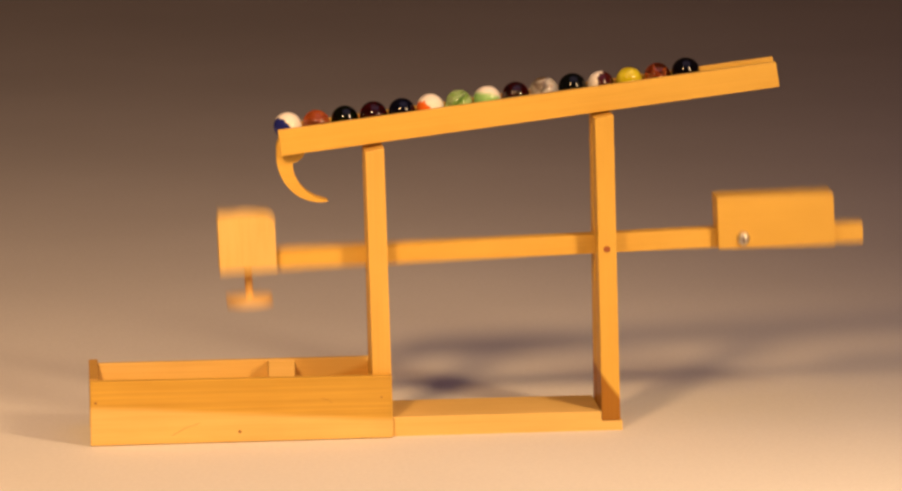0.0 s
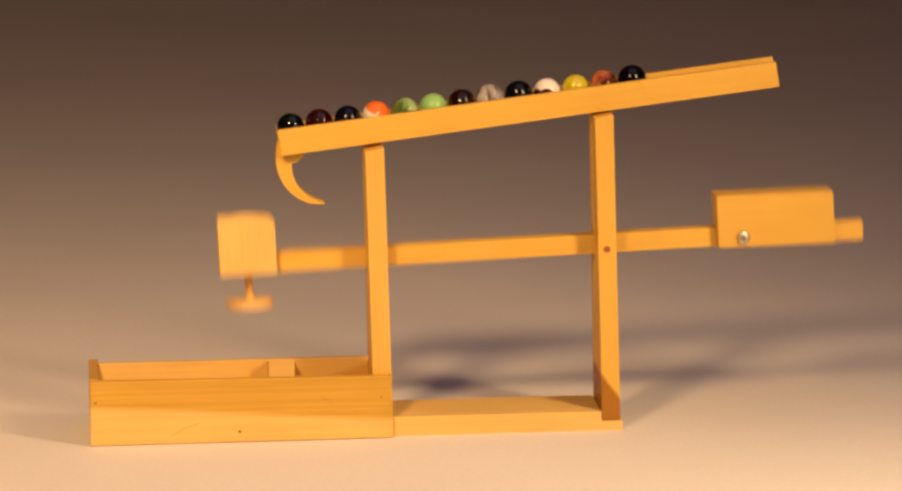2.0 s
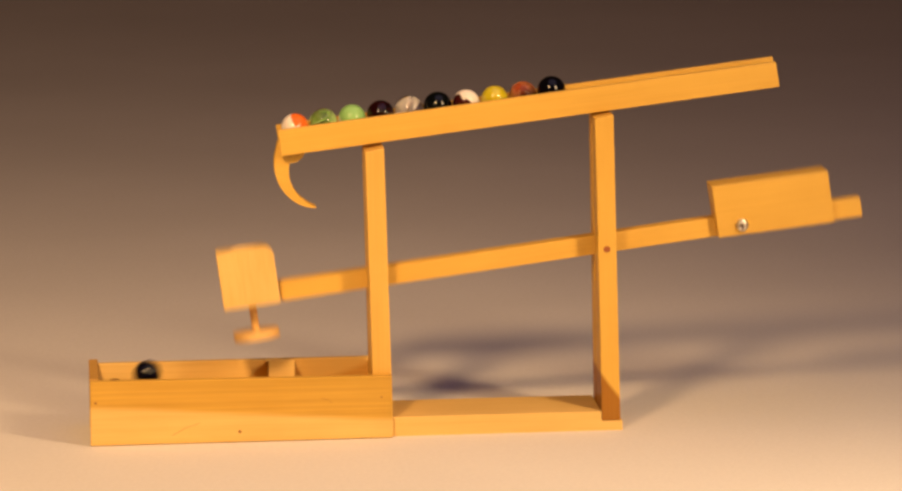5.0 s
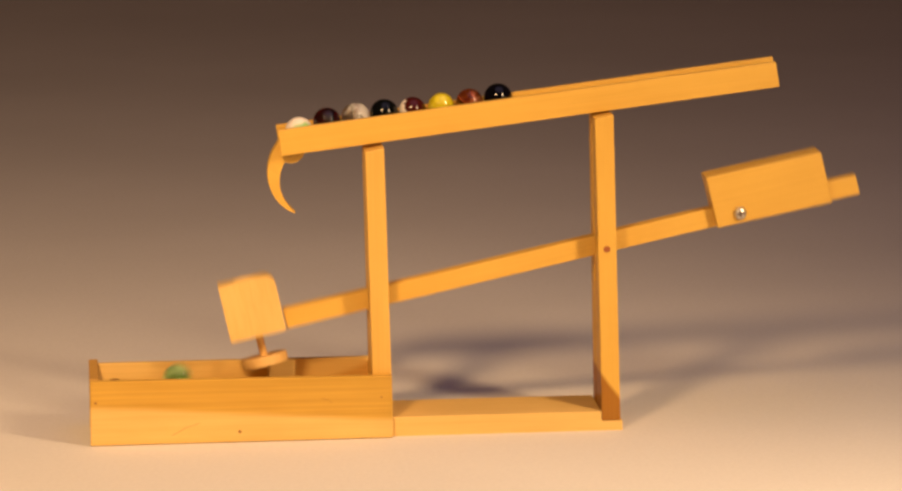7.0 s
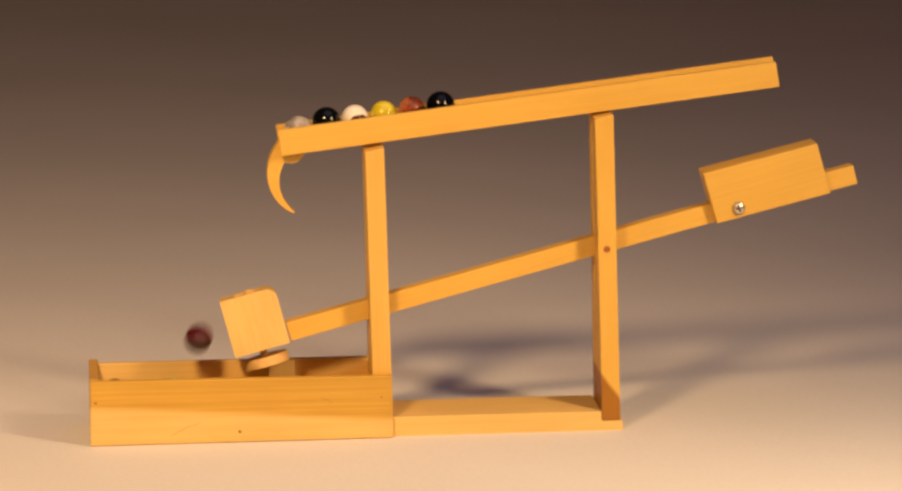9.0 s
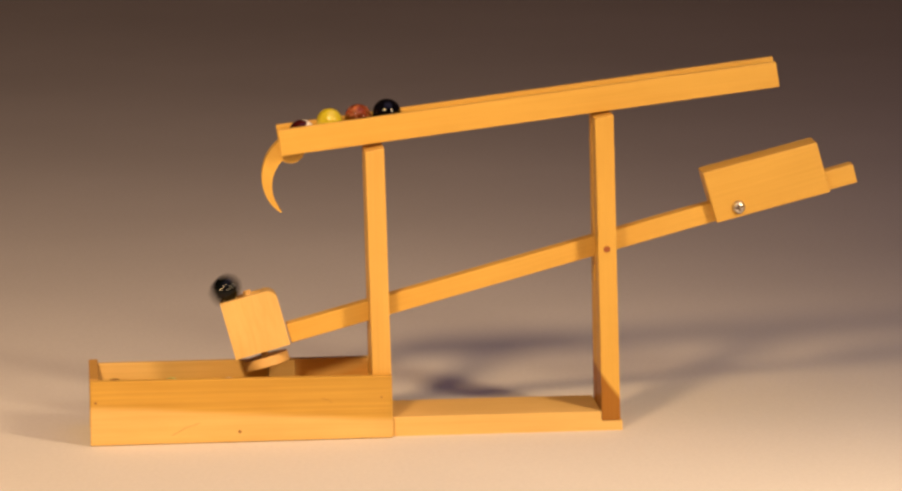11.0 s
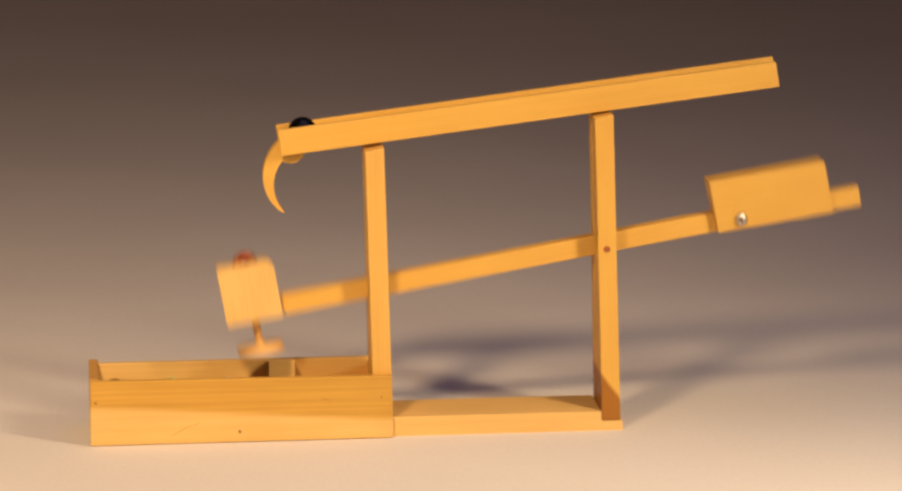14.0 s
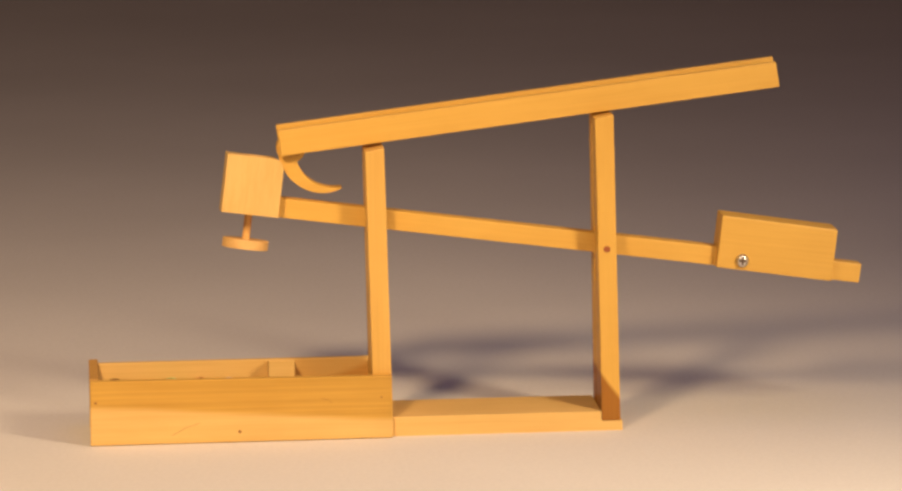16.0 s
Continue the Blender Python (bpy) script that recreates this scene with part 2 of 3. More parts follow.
def post(xb0, xb1, zb, zt0, zt1, slot, back, material, label):
    """An upright with a slot cut through it for the beam, and a slanted top."""
    def col(z, x):
        return x - (z - zb) * LEAN
    bm = None
    outer = [(xb0, zb), (xb1, zb), (col(zt1, xb1), zt1), (col(zt0, xb0), zt0)]
    for y0, y1 in ((0.0046, 0.0186), (0.0314, 0.0430)):
        piece = prism(outer, y0, y1, 0.0007)
        bm = piece if bm is None else join(bm, piece)
    for z0, z1 in ((zb, slot[0]), (slot[1], None)):
        top = [(col(zt1 if z1 is None else z1, xb1 - 0.0004), (zt1 if z1 is None else z1) - 0.0004),
               (col(zt0 if z1 is None else z1, xb0 + 0.0004), (zt0 if z1 is None else z1) - 0.0004)]
        bm = join(bm, prism([(col(z0, xb0 + 0.0004), z0), (col(z0, xb1 - 0.0004), z0)] + top, 0.0180, 0.0320, 0))
    for v in bm.verts:
        if v.co.y > 0.030:
            v.co.y += back - 0.010 * (v.co.z - zb) / 0.17
    return part("post", bm, material, toy, label)


TRACK_ANGLE = math.atan2(0.0328, 0.2799)
T0 = Vector((-0.0948, 0.0, 0.1733))


def build_track():
    """A channel of two side rails on a floor strip, sloping down to the hook."""
    L = 0.2820
    track = part("track", box(0.026, L - 0.004, 0.0171, 0.0329, -0.0143, -0.0084, 0.0003), WOOD_X, toy)
    track.matrix_basis = Matrix.Translation(T0) @ Matrix.Rotation(-TRACK_ANGLE, 4, "Y")
    part("rail", prism([(0.0, 0.0), (L - 0.0006, 0.0), (L, -0.0144), (-0.0000, -0.0147)], 0.0130, 0.0170, 0.0006), WOOD_X, track)
    part("rail", prism([(0.0, 0.0), (L + 0.001, 0.0), (L + 0.0012, -0.0144), (0.0, -0.0147)], 0.0330, 0.0370, 0.0006), WOOD_X, track)
    return track


def build_beam():
    beam = part("rocker_beam", prism([(-0.1842, -0.0049), (0.0500, -0.0049), (0.1482, -0.0060), (0.1482, 0.0049), (0.0500, 0.0060), (-0.1842, 0.0060)], 0.0200 - PIVOT[1], 0.0300 - PIVOT[1], 0.0006), WOOD_X, toy,
                "long thin rocking beam on a dowel pivot")
    beam.location = PIVOT
    build_head(beam)
    weight = prism([(0.0645, -0.0048), (0.1310, -0.0056), (0.1305, 0.0240), (0.0640, 0.0250)], -0.0120, 0.0078, 0.0007)
    part("counterweight", weight, WOOD_X, beam, "rectangular wooden counterweight with a screw")
    build_screw(beam)
    bm = bmesh.new()
    rod(bm, (0, -0.0209, 0), (0, 0.0180, 0), 0.0019)
    part("pivot_dowel", bm, DOWEL, beam, "dark round dowel end")
    return beam


TILT = -6.0


def build_head(beam):
    """The cup block: a rounded block with a drilled seat for one marble."""
    u0, u1, v0, v1, hy, cu, r = -0.2166, -0.1848, -0.0050, 0.0276, 0.0130, -0.2003, 0.0085
    out = [(u0, v0), (u1, v0), (u1, v1 - 0.006)]
    for i in range(1, 8):
        a = radians(90 * i / 7)
        out.append((u1 - 0.006 + 0.006 * math.cos(a), v1 - 0.006 + 0.006 * math.sin(a)))
    out += [(u0, v1)]
    bm = prism(out, -hy, hy, 0)
    top = max(bm.faces, key=lambda f: f.calc_center_median().z if abs(f.normal.z) > 0.99 else -1)
    bmesh.ops.delete(bm, geom=[top], context="FACES_ONLY")
    n = 32
    x0, x1 = u0, u1 - 0.006
    ring, rim, floor = [], [], []
    for i in range(n):
        a = 2 * math.pi * i / n
        dx, dy = math.cos(a), math.sin(a)
        k = min(((x1 - cu) if dx > 0 else (cu - x0)) / max(abs(dx), 1e-6), hy / max(abs(dy), 1e-6))
        ring.append(bm.verts.new((cu + dx * k, dy * k, v1)))
        rim.append(bm.verts.new((cu + dx * r, dy * r, v1)))
        floor.append(bm.verts.new((cu + dx * r * 0.75, dy * r * 0.75, v1 - 0.0105)))
    for i in range(n):
        j = (i + 1) % n
        bm.faces.new((ring[i], ring[j], rim[j], rim[i]))
        bm.faces.new((rim[i], rim[j], floor[j], floor[i]))
    bm.faces.new(floor)
    bmesh.ops.recalc_face_normals(bm, faces=bm.faces)
    bmesh.ops.rotate(bm, verts=bm.verts, cent=(cu, 0, 0.010), matrix=Matrix.Rotation(radians(TILT), 3, "X"))
    return part("cup_block", bm, WOOD_CUP, beam, "pale block with a drilled cup for one marble")


def build_screw(beam):
    bm = bmesh.new()
    u, v, y = 0.0785, 0.0008, -0.0120
    rod(bm, (u, y, v), (u, y - 0.0016, v), 0.0036, 0.0036, 28)
    rod(bm, (u, y - 0.0016, v), (u, y - 0.0026, v), 0.0036, 0.0024, 28)
    for f in bm.faces:
        f.smooth = True
    screw = part("screw", bm, STEEL, beam, "bright cross-head screw")
    # Dark bars laid on the head stand for the shade in its cross recess.
    for w, h in ((0.0022, 0.0006), (0.0006, 0.0022)):
        part("slot", box(u - w, u + w, y - 0.0028, y - 0.0020, v - h, v + h, 0), SLOT_SHADE, screw)
    return screw


def build_plunger(beam):
    bm = bmesh.new()
    rod(bm, (0, 0, -0.0198), (0, 0, 0.0186), 0.0022, n=20)
    disc = bmesh.new()
    rod(disc, (0, 0, -0.0252), (0, 0, -0.0198), 0.0130, n=48)
    soften(disc, 0.0005)
    plunger = part("plunger", join(bm, disc), WOOD_PALE, beam, "round foot on a thin sliding stem")
    plunger.location = (-0.2004, 0, 0)
    return plunger


HOOK_AT = (-0.0876, 0.025, 0.1619)


def build_hook():
    """A claw-shaped catch: a round hub and a tapering arm sawn on an arc."""
    unit = 0.000326
    cx, cz, R = 62 * unit, -20 * unit, 71.5 * unit
    outer, inner = [], []
    for i in range(25):
        s = i / 24
        a = radians(160 + 112 * s)
        w = unit * (15.6 * (1 - s) ** 0.75 + 0.6)
        outer.append((cx + (R + w) * math.cos(a), cz + (R + w) * math.sin(a)))
        inner.append((cx + (R - w) * math.cos(a), cz + (R - w) * math.sin(a)))
    bm = prism(outer + inner[::-1], -0.0048, 0.0048, 0.0006)
    hub = bmesh.new()
    rod(hub, (0.0003, -0.0046, -0.0002), (0.0003, 0.0046, -0.0002), 25 * unit, n=40)
    soften(hub, 0.0006)
    hook = part("hook_catch", join(bm, hub), WOOD_X, toy, "curved claw-shaped wooden catch under the track end")
    hook.location = HOOK_AT
    return hook


build_base()
post(-0.0439, -0.0331, 0.0107, 0.1612, 0.1635, (0.034, 0.150), -0.004, WOOD_POST, "slotted upright beside the box")
post(0.0851, 0.0957, 0.0051, 0.1775, 0.1792, (0.082, 0.126), 0.000, WOOD_FOOT, "slotted upright carrying the pivot")
build_track()
beam = build_beam()
plunger = build_plunger(beam)
hook = build_hook()

# ---------------------------------------------------------------- the marbles
R_M = 0.0080
WHITE = (0.82, 0.76, 0.68)
# label, colours, patch, radius, kind of core inside clear glass, glass tint
KINDS = [
    ("white glass marble with a deep blue patch", [(0.24, (0.015, 0.02, 0.16)), (0.29, WHITE)], (-0.66, -0.66, -0.36), 0.0080, "", None),
    ("translucent orange-brown glass marble", [(0.35, (0.56, 0.16, 0.050)), (0.7, (0.78, 0.32, 0.13))], None, 0.0076, "swirl", (0.93, 0.60, 0.40)),
    ("very dark green glass marble", [], None, 0.0077, "", (0.050, 0.135, 0.042)),
    ("very dark maroon glass marble", [], None, 0.0078, "", (0.30, 0.026, 0.030)),
    ("glossy navy-black glass marble", [(0.3, (0.001, 0.001, 0.004)), (0.7, (0.002, 0.003, 0.010))], None, 0.0076, "", None),
    ("white glass marble with an orange swirl", [(0.25, (0.80, 0.16, 0.03)), (0.30, WHITE)], (-0.70, -0.42, -0.58), 0.0077, "", None),
    ("clear green glass marble with pale swirls", [(0.42, (0.48, 0.76, 0.28)), (0.58, (0.74, 0.90, 0.58))], None, 0.0077, "swirl", (0.86, 0.98, 0.76)),
    ("white glass marble with a light green swirl", [(0.44, (0.26, 0.52, 0.18)), (0.60, WHITE)], (-0.20, -0.50, -0.84), 0.0077, "", None),
    ("very dark maroon glass marble", [], None, 0.0078, "", (0.26, 0.022, 0.026)),
    ("clear glass marble with whitish and tan wisps", [(0.36, (0.74, 0.66, 0.60)), (0.50, (0.90, 0.89, 0.88))], None, 0.0080, "wisps", (0.97, 0.95, 0.93)),
    ("glossy black glass marble", [(0.3, (0.001, 0.002, 0.002)), (0.7, (0.002, 0.003, 0.003))], None, 0.0080, "", None),
    ("white glass marble with a dark maroon patch", [(0.26, (0.050, 0.006, 0.005)), (0.31, WHITE)], (0.66, -0.70, 0.26), 0.0075, "", None),
    ("clear glass marble with a bright yellow core", [(0.35, (0.56, 0.48, 0.025)), (0.65, (0.76, 0.67, 0.07))], None, 0.0077, "lens", (0.99, 0.97, 0.86)),
    ("orange and brown swirled glass marble", [(0.42, (0.52, 0.15, 0.050)), (0.54, (0.82, 0.44, 0.23))], None, 0.0076, "swirl", (0.92, 0.58, 0.40)),
    ("glossy black glass marble", [(0.3, (0.001, 0.001, 0.002)), (0.7, (0.002, 0.002, 0.004))], None, 0.0080, "", None),
]


def ball(r):
    bm = bmesh.new()
    bmesh.ops.create_uvsphere(bm, u_segments=64, v_segments=32, radius=r)
    for f in bm.faces:
        f.smooth = True
    return bm


def vane(r, wide, turn, phase, thick):
    """One ribbon of coloured glass, twisted about the marble's axis."""
    bm = bmesh.new()
    rings = []
    for i in range(19):
        s = -0.97 + 1.94 * i / 18
        a = phase + turn * s
        w = r * wide * math.sqrt(1 - s * s) * (1 + 0.12 * math.sin(5 * s + phase))
        out, side = Vector((math.cos(a), math.sin(a), 0)), Vector((-math.sin(a), math.cos(a), 0)) * thick
        at = Vector((0, 0, r * s))
        rings.append([bm.verts.new(at + p) for p in (side * 0.8, out * w + side * 0.3, out * w - side * 0.3, side * -0.8)])
    for p, q in zip(rings, rings[1:]):
        for i in range(4):
            bm.faces.new((p[i], p[(i + 1) % 4], q[(i + 1) % 4], q[i]))
    bm.faces.new(rings[0][::-1])
    bm.faces.new(rings[-1])
    bmesh.ops.recalc_face_normals(bm, faces=bm.faces)
    for f in bm.faces:
        f.smooth = True
    return bm


def make_marble(i, text, stops, patch, r, core, tint):
    inner = marble_glass("coloured_glass", stops, i + 1, 110.0, patch) if stops else None
    shell = thin_skin if core == "lens" else clear_glass
    ob = part("marble", ball(r), shell("clear_glass", tint) if tint else inner)
    tilt = Matrix.Rotation(0.9 + 0.7 * i, 3, "Z") @ Matrix.Rotation(0.8 + 0.3 * i, 3, "X")
    if core == "lens":
        bm = ball(r * 0.95)
        bmesh.ops.scale(bm, vec=(1.0, 0.90, 0.97), verts=bm.verts)
        part("core", bm, inner, ob, "flattened yellow core inside the clear glass")
    elif core:
        many, wide, turn, thick = {"swirl": (4, 0.94, 1.1, 0.0009), "wisps": (3, 0.90, 1.3, 0.0010)}[core]
        for k in range(many):
            bm = vane(r * 0.93, wide, turn, 2 * math.pi * k / many + i, thick)
            bmesh.ops.rotate(bm, verts=bm.verts, cent=(0, 0, 0), matrix=tilt)
            part("vane", bm, inner, ob, "ribbon of coloured glass inside the clear glass")
    return tagged(ob, text, "marble", "marbles on the track")


marbles = [make_marble(i, *k) for i, k in enumerate(KINDS)]


# ---------------------------------------------------------------- what moves
def motions():
    # rocker beam: seconds, degrees by which the cup end sinks
    swing = [(0.0, 3.2), (0.1, -4.8), (0.2, -6.4), (0.3, -3.4), (0.4, 1.3), (0.5, 7.9), (0.6, 14.3), (0.7, 16.4), (0.8, 15.1), (0.9, 11.1),
             (1.0, 5.6), (1.1, -2.0), (1.2, -6.4), (1.3, -4.6), (1.4, -0.3), (1.5, 6.7), (1.6, 14.5), (1.7, 16.2), (1.8, 13.9), (1.9, 9.0),
             (2.0, 3.7), (2.1, -4.4), (2.2, -6.4), (2.3, -3.5), (2.4, 1.2), (2.5, 8.3), (2.6, 15.4), (2.7, 16.4), (2.8, 14.2), (2.9, 9.6),
             (3.0, 3.7), (3.1, -4.6), (3.2, -6.2), (3.3, -3.4), (3.4, 1.4), (3.5, 8.7), (3.6, 15.4), (3.7, 16.3), (3.8, 15.1), (3.9, 11.4),
             (4.0, 6.4), (4.1, -0.8), (4.2, -7.0), (4.3, -5.0), (4.4, -1.2), (4.5, 4.2), (4.6, 11.0), (4.7, 16.0), (4.8, 16.0), (4.9, 13.4),
             (5.0, 8.8), (5.1, 2.5), (5.2, -4.8), (5.3, -6.6), (5.4, -4.0), (5.5, 0.6), (5.6, 6.6), (5.7, 13.6), (5.8, 16.4), (5.9, 15.4),
             (6.0, 12.0), (6.1, 7.0), (6.2, -0.6), (6.3, -7.1), (6.4, -5.3), (6.5, -1.4), (6.6, 3.7), (6.7, 10.2), (6.8, 16.1), (6.9, 16.4),
             (7.0, 13.7), (7.1, 8.8), (7.2, 2.0), (7.3, -5.1), (7.4, -6.4), (7.5, -3.4), (7.6, 1.4), (7.7, 8.2), (7.8, 15.6), (7.9, 16.2),
             (8.0, 15.2), (8.1, 10.7), (8.2, 5.1), (8.3, -2.1), (8.4, -6.7), (8.5, -5.1), (8.6, -0.7), (8.7, 5.6), (8.8, 12.7), (8.9, 16.2),
             (9.0, 16.0), (9.1, 12.1), (9.2, 7.0), (9.3, -0.2), (9.4, -6.4), (9.5, -5.8), (9.6, -2.0), (9.7, 3.2), (9.8, 9.6), (9.9, 15.6),
             (10.0, 16.4), (10.1, 14.6), (10.2, 10.4), (10.3, 4.6), (10.4, -3.4), (10.5, -6.6), (10.6, -4.4), (10.7, 0.2), (10.8, 6.4),
             (10.9, 13.6), (11.0, 16.3), (11.1, 15.2), (11.2, 12.0), (11.3, 7.4), (11.4, -0.3), (11.5, -6.7), (11.6, -5.2), (11.7, -1.9),
             (11.8, 2.6), (11.9, 8.0), (12.0, 15.0), (12.1, 16.3), (12.2, 14.7), (12.3, 10.8), (12.4, 5.6), (12.5, -0.9), (12.6, -6.7),
             (12.7, -5.2), (12.8, -1.1), (12.9, 5.0), (13.0, 14.2), (13.1, 16.1), (13.2, 16.0), (13.3, 12.7), (13.4, 8.0), (13.5, 2.4),
             (13.6, -5.0), (13.7, -6.4), (13.8, -3.1), (13.9, 2.6), (14.0, 11.2), (14.1, 16.3), (14.2, 16.0), (14.3, 13.8), (14.4, 9.2),
             (14.5, 4.0), (14.6, -3.7), (14.7, -6.6), (14.8, -4.1), (14.9, 0.3), (15.0, 6.7), (15.1, 13.2), (15.2, 16.1), (15.3, 15.6),
             (15.4, 12.0), (15.5, 7.7), (15.6, 0.6), (15.7, -6.5), (15.8, -5.2), (15.9, -5.9), (16.0, -5.8)]
    sink = {round(t, 1): 1.02 * a - 1.79 for t, a in swing}
    times = sorted(sink)

    def in_beam(t, u, v):
        a = radians(sink[t])
        return Vector((PIVOT[0] + u * math.cos(a) - v * math.sin(a), PIVOT[1], PIVOT[2] + u * math.sin(a) + v * math.cos(a)))

    def push(t):
        """How far the stop block has pushed the plunger up."""
        foot = in_beam(t, -0.2004, -0.0252).z
        return min(max(0.0, 0.0385 - foot), 0.0108)

    walk(beam, [(t, pose(*PIVOT, 0, -sink[t], 0)) for t in times])
    walk(plunger, [(t, pose(-0.2004, 0.002 + 0.105 * push(t), push(t), TILT)) for t in times])

    # hook: seconds, degrees by which the claw swings under the track
    claw = [(0.0, 33), (0.1, 44), (0.2, 82), (0.3, 34), (0.4, 6), (0.5, 11), (0.6, 25), (0.7, 28), (0.8, 29), (1.0, 30), (1.1, 30), (1.2, 85),
            (1.3, 47), (1.4, 12), (1.5, -7), (1.6, 21), (1.7, 27), (1.9, 28.5), (2.0, 29.4), (2.1, 38), (2.2, 83), (2.3, 30.6), (2.4, 12),
            (2.5, -4), (2.6, 16.4), (2.7, 19.5), (2.9, 21.6), (3.0, 21), (3.1, 36), (3.2, 75), (3.3, 34.8), (3.4, 34.4), (3.7, 34.4),
            (3.8, 33.5), (3.9, 26), (4.0, 12.6), (4.1, 17), (4.2, 81), (4.3, 48), (4.4, 18), (4.5, 0), (4.6, 12), (4.7, 20), (5.0, 21),
            (5.1, 22), (5.2, 50), (5.25, 84), (5.3, 70), (5.4, 33), (5.5, 14), (5.6, 0), (5.7, 12), (5.8, 18), (6.1, 19), (6.2, 24), (6.3, 84),
            (6.4, 51), (6.5, 19.6), (6.6, -4.6), (6.7, 1), (7.1, 2), (7.2, 3), (7.3, 39), (7.4, 78), (7.5, 32.6), (7.6, 26.7), (7.7, 14.7),
            (7.8, -7), (7.9, -3.6), (8.2, -3), (8.3, 18), (8.4, 86), (8.5, 41), (8.6, 13.7), (8.7, -6), (8.8, 2), (9.0, 1.5), (9.2, 1),
            (9.3, 18), (9.4, 82), (9.5, 52), (9.6, 21), (9.7, 2), (9.8, -8), (10.2, -8), (10.3, 0), (10.4, 36), (10.5, 84), (10.6, 40),
            (10.7, 14), (10.8, -8), (11.0, -10), (11.3, -10), (11.4, 5), (11.5, 66), (11.6, 48), (11.7, 21.6), (11.8, 1), (11.9, -8.6),
            (12.4, -8.6), (12.5, 13.7), (12.6, 79), (12.7, 44.5), (12.8, 14), (12.9, -12.5), (13.0, -9.6), (13.5, -9), (13.6, 37), (13.7, 77),
            (13.8, 27), (13.9, 2), (14.0, -7.6), (14.4, -10), (14.5, -10), (14.6, 27), (14.7, 85), (14.8, 31), (14.9, 14.7), (15.0, 21.7),
            (15.1, 24.5), (15.2, 25.5), (15.6, 26), (15.7, 76), (15.8, 48), (15.9, 50), (16.0, 50)]
    walk(hook, [(t, pose(*HOOK_AT, 0, -(p - 33.8), 0)) for t, p in claw])
    claw_t, claw_a = zip(*claw)

    # the row of marbles: seconds, first marble of the row, its way up from the track's end in millimetres
    lead = [(0.0, 0, 0), (0.1, 0, 0), (0.2, 1, 16.3), (0.3, 1, 15.6), (0.4, 1, 11.1), (0.5, 1, 5.5), (0.6, 1, 3.3), (0.7, 1, 2.6), (0.9, 1, 2.0),
            (1.1, 1, 1.6), (1.2, 2, 17.0), (1.3, 2, 16.6), (1.4, 2, 13.0), (1.5, 2, 7.5), (1.6, 2, 4.2), (1.7, 2, 2.6), (2.1, 2, 1.3),
            (2.2, 3, 16.3), (2.3, 3, 16.0), (2.4, 3, 13.4), (2.5, 3, 6.2), (2.6, 3, 4.2), (2.7, 3, 3.9), (3.0, 3, 3.9), (3.1, 3, 2.6),
            (3.2, 4, 16.3), (3.3, 4, 16.0), (3.8, 4, 15.6), (3.9, 4, 15.6), (4.0, 4, 13.0), (4.1, 4, 5.2), (4.2, 5, 14.7), (4.3, 5, 14.4),
            (4.4, 5, 12), (4.5, 5, 7), (4.6, 5, 4.5), (5.1, 5, 4), (5.2, 5, 1.5), (5.3, 6, 16.5), (5.4, 6, 16), (5.5, 6, 13), (5.6, 6, 7),
            (5.7, 6, 4.6), (6.1, 6, 4.4), (6.2, 6, 3.5), (6.3, 7, 18.3), (6.4, 7, 16.3), (6.5, 7, 14.7), (6.6, 7, 8.5), (6.7, 7, 6.2),
            (7.2, 7, 5.9), (7.3, 7, 1.3), (7.4, 8, 16.3), (7.6, 8, 15.6), (7.7, 8, 13.4), (7.8, 8, 7.2), (7.9, 8, 6.8), (8.2, 8, 6.8),
            (8.3, 8, 4.9), (8.4, 9, 17.3), (8.5, 9, 15.3), (8.6, 9, 12.7), (8.7, 9, 7.8), (8.8, 9, 5.5), (9.2, 9, 5.9), (9.3, 9, 4.5),
            (9.4, 10, 17), (9.5, 10, 15.6), (9.6, 10, 13.4), (9.7, 10, 8), (9.8, 10, 7), (10.3, 10, 6.8), (10.4, 10, 1.5), (10.5, 11, 17),
            (10.6, 11, 15.6), (10.7, 11, 13), (10.8, 11, 8), (10.9, 11, 7.5), (11.3, 11, 7.5), (11.4, 11, 6.8), (11.5, 12, 17.9),
            (11.6, 12, 15), (11.7, 12, 13.7), (11.8, 12, 9.5), (11.9, 12, 7.5), (12.4, 12, 7.2), (12.5, 12, 6.5), (12.6, 13, 18.3),
            (12.7, 13, 16.3), (12.8, 13, 13.7), (12.9, 13, 7.5), (13.5, 13, 7.2), (13.6, 13, 1.3), (13.7, 14, 16.3), (13.8, 14, 15.6),
            (13.9, 14, 9.8), (14.0, 14, 7.8), (14.5, 14, 7.2), (14.6, 14, 3.9), (14.7, 15, 16)]
    lead_t = [r[0] for r in lead]
    first = np.array([r[2] - 16.12 * r[1] for r in lead])

    def on_track(k, t):
        way = 0.001 * (np.interp(t, lead_t, first) + 16.12 * k)
        dip = 0.0
        if way < 0.0105:
            dip = 0.00012 * min(max(0.0, 26 - float(np.interp(t, claw_t, claw_a))), 34) * min(1.0, (0.0105 - way) / 0.003)
        c, s = math.cos(TRACK_ANGLE), math.sin(TRACK_ANGLE)
        return Vector((-0.0887 + way * c + dip * s, 0.025, 0.1737 + way * s - dip * c))

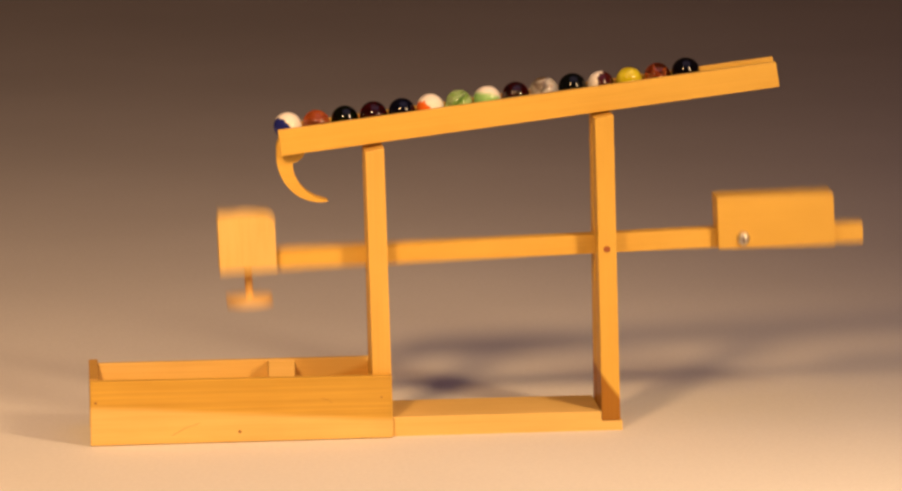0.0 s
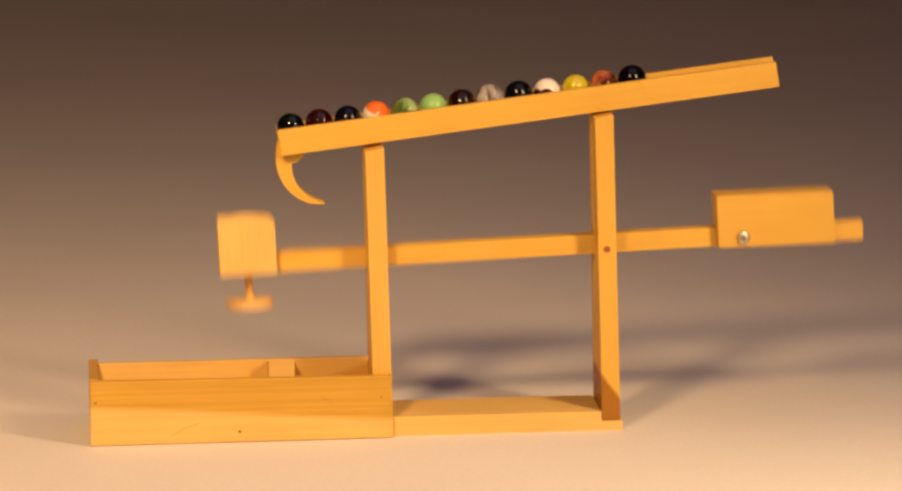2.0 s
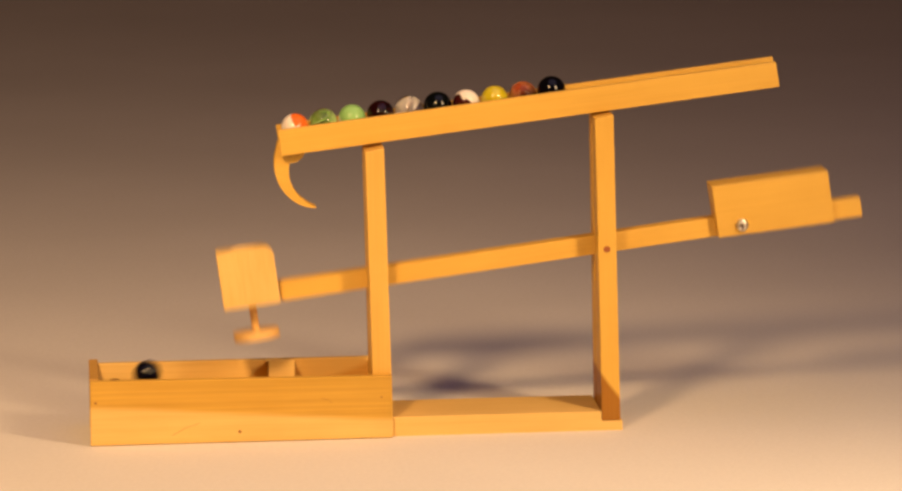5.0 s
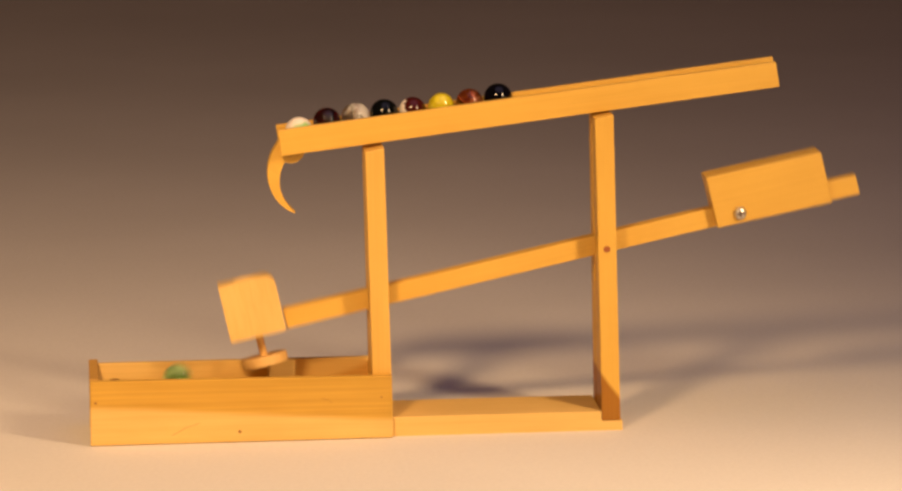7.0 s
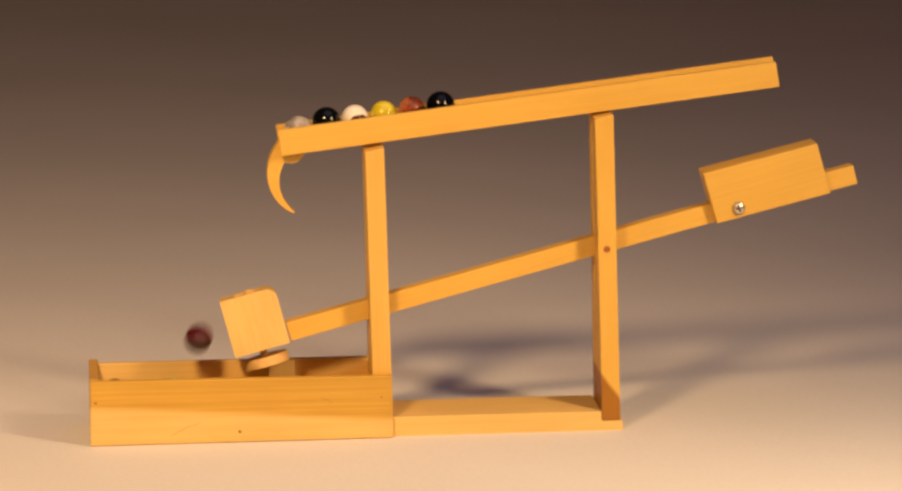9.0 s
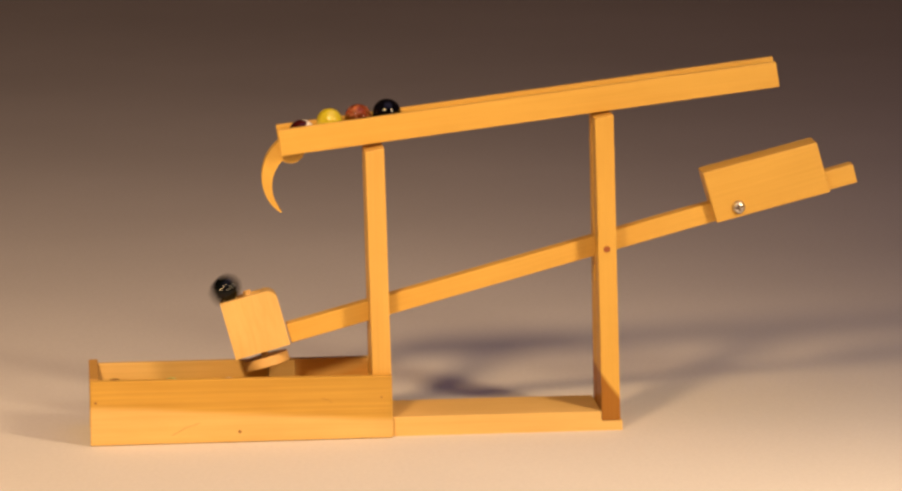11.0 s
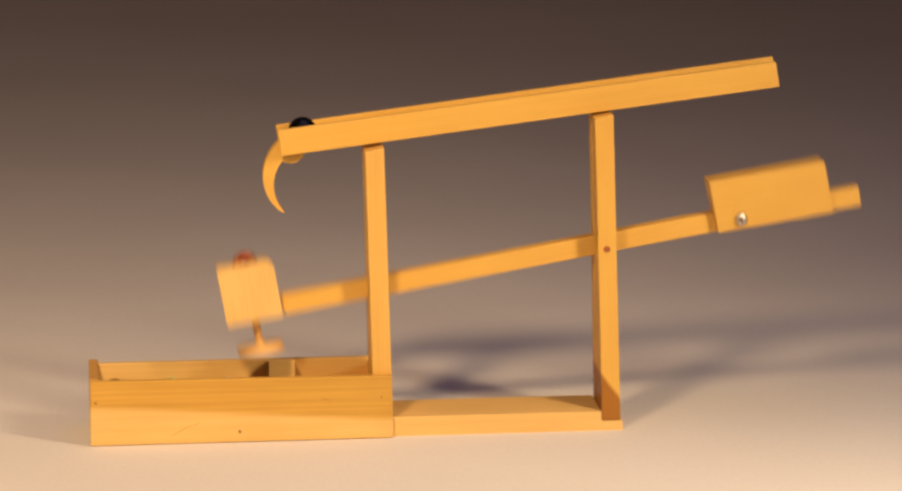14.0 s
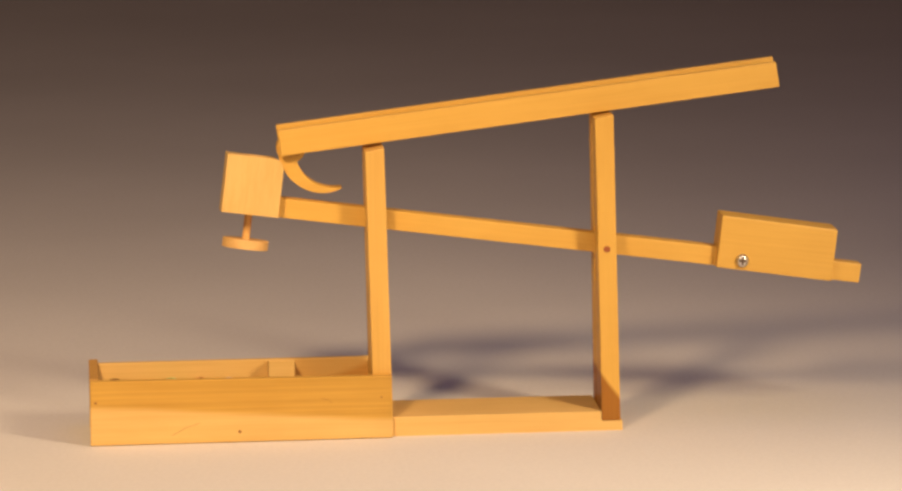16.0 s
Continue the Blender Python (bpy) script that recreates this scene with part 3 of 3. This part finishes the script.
    # each marble: last time on the track, its place as it tips over, first time in the cup, then its fall into the box
    falls = [
        (0.1, None, 0.2, [(0.7, -129.2, 82.5), (0.8, -147.3, 44.4), (0.9, -166.8, 40.3), (1.0, -183.7, 28), (1.2, -188, 21.6)], (-188, 14)),
        (1.1, (1.2, -98.0, 169.0), 1.3, [(1.7, -133.5, 78.3), (1.8, -160.1, 30.0), (1.9, -179.4, 38.0), (2.0, -176, 21.6)], (-172, 36)),
        (2.1, None, 2.2, [(2.7, -132.4, 80.9), (2.8, -155.3, 31.0), (2.9, -174.9, 35.6), (3.0, -166.3, 27.0), (3.1, -160, 21.6)], (-172, 14)),
        (3.1, None, 3.2, [(3.7, -128.6, 80.8), (3.8, -145.1, 42.7), (3.9, -167.7, 41.0), (4.0, -186, 25), (4.1, -187.0, 21.6)], (-188, 41.2)),
        (4.1, (4.2, -94.8, 172.2), 4.3, [(4.8, -130.0, 80.0), (4.9, -148, 42), (5.0, -170, 36), (5.1, -182, 22), (5.2, -172, 21.6)], (-92, 14)),
        (5.2, (5.25, -96.0, 170.5), 5.4, [(5.8, -127.0, 82), (5.9, -146, 45), (6.0, -166, 36), (6.1, -172, 22), (6.2, -158, 21.6)], (-156, 14)),
        (6.2, (6.3, -94.8, 171.3), 6.4, [(6.8, -119.8, 83.5), (6.9, -134.9, 71.4), (7.0, -153.0, 31.5), (7.1, -164.7, 27.0), (7.2, -158, 21.6)], (-156, 41)),
        (7.3, None, 7.4, [(7.9, -130.2, 79.9), (8.0, -145.2, 37.6), (8.1, -136.6, 28), (8.2, -140, 21.6)], (-108, 14)),
        (8.3, (8.4, -98.3, 168.5), 8.5, [(8.9, -125.3, 82.4), (9.0, -140.7, 54.5), (9.1, -149.1, 36), (9.2, -152, 20.8)], (-140, 14)),
        (9.3, (9.4, -97.0, 169.8), 9.5, [(10.0, -128, 80), (10.1, -146, 45), (10.2, -158, 36), (10.3, -160, 20.8)], (-123.5, 36)),
        (10.4, None, 10.5, [(11.0, -125, 82), (11.1, -143, 52), (11.2, -154, 36), (11.3, -160, 22), (11.4, -150, 21.6)], (-124, 14)),
        (11.4, (11.5, -91.0, 173.5), 11.6, [(12.1, -125.4, 79.7), (12.2, -145.6, 50.0), (12.3, -153.5, 40.6), (12.4, -148, 24)], (-107.5, 36)),
        (12.5, (12.6, -93.2, 171.8), 12.7, [(13.1, -123.8, 79.7), (13.2, -140.6, 56.1), (13.3, -152.3, 34.0), (13.4, -148, 22)], (-76, 14)),
        (13.6, None, 13.7, [(14.1, -119.1, 84.5), (14.2, -138.2, 67.3), (14.3, -150.7, 34.0), (14.4, -146, 20.8)], (-139.8, 41.2)),
        (14.6, (14.7, -102.8, 166.0), 14.8, [(15.2, -123.7, 81.3), (15.3, -143.2, 56.2), (15.4, -152.3, 34.0), (15.5, -150, 22)], (-60, 14)),
    ]
    for k, (ob, (leave, tip, cup, fall, rest)) in enumerate(zip(marbles, falls)):
        rows, turn, last = [], 0.0, None
        path = [(t, on_track(k, t)) for t in times if t <= leave + 0.01]
        if tip:
            path.append((tip[0], Vector((tip[1] * 0.001, 0.025, tip[2] * 0.001))))
        for t in times:
            if cup - 0.01 <= t < fall[0][0] - 0.01:
                early = 0.0012 if t < cup + 0.05 else 0.0
                path.append((t, in_beam(t, -0.2003, 0.0263 + early + max(0.0, push(t) - 0.0009))))
        for i, (t, x, z) in enumerate(fall):
            y = 25 + (rest[1] - 25) * min(1.0, max(0.0, (i - 1) / (len(fall) - 1)))
            path.append((t, Vector((x * 0.001, y * 0.001, z * 0.001))))
        t_end = fall[-1][0]
        path.append((t_end + 0.4, Vector((rest[0] * 0.001, rest[1] * 0.001, 0.0216))))
        path.append((max(16.0, t_end + 0.5), Vector((rest[0] * 0.001, rest[1] * 0.001, 0.0216))))
        low = R_M - KINDS[k][3]
        for t, p in path:
            p = p - Vector((0, 0, low))
            if last is not None:
                turn += max(-70.0, min(70.0, math.degrees((p.x - last.x) / R_M)))
            rows.append((t, pose(*p, 0, turn, 0)))
            last = p
        walk(ob, rows)


motions()
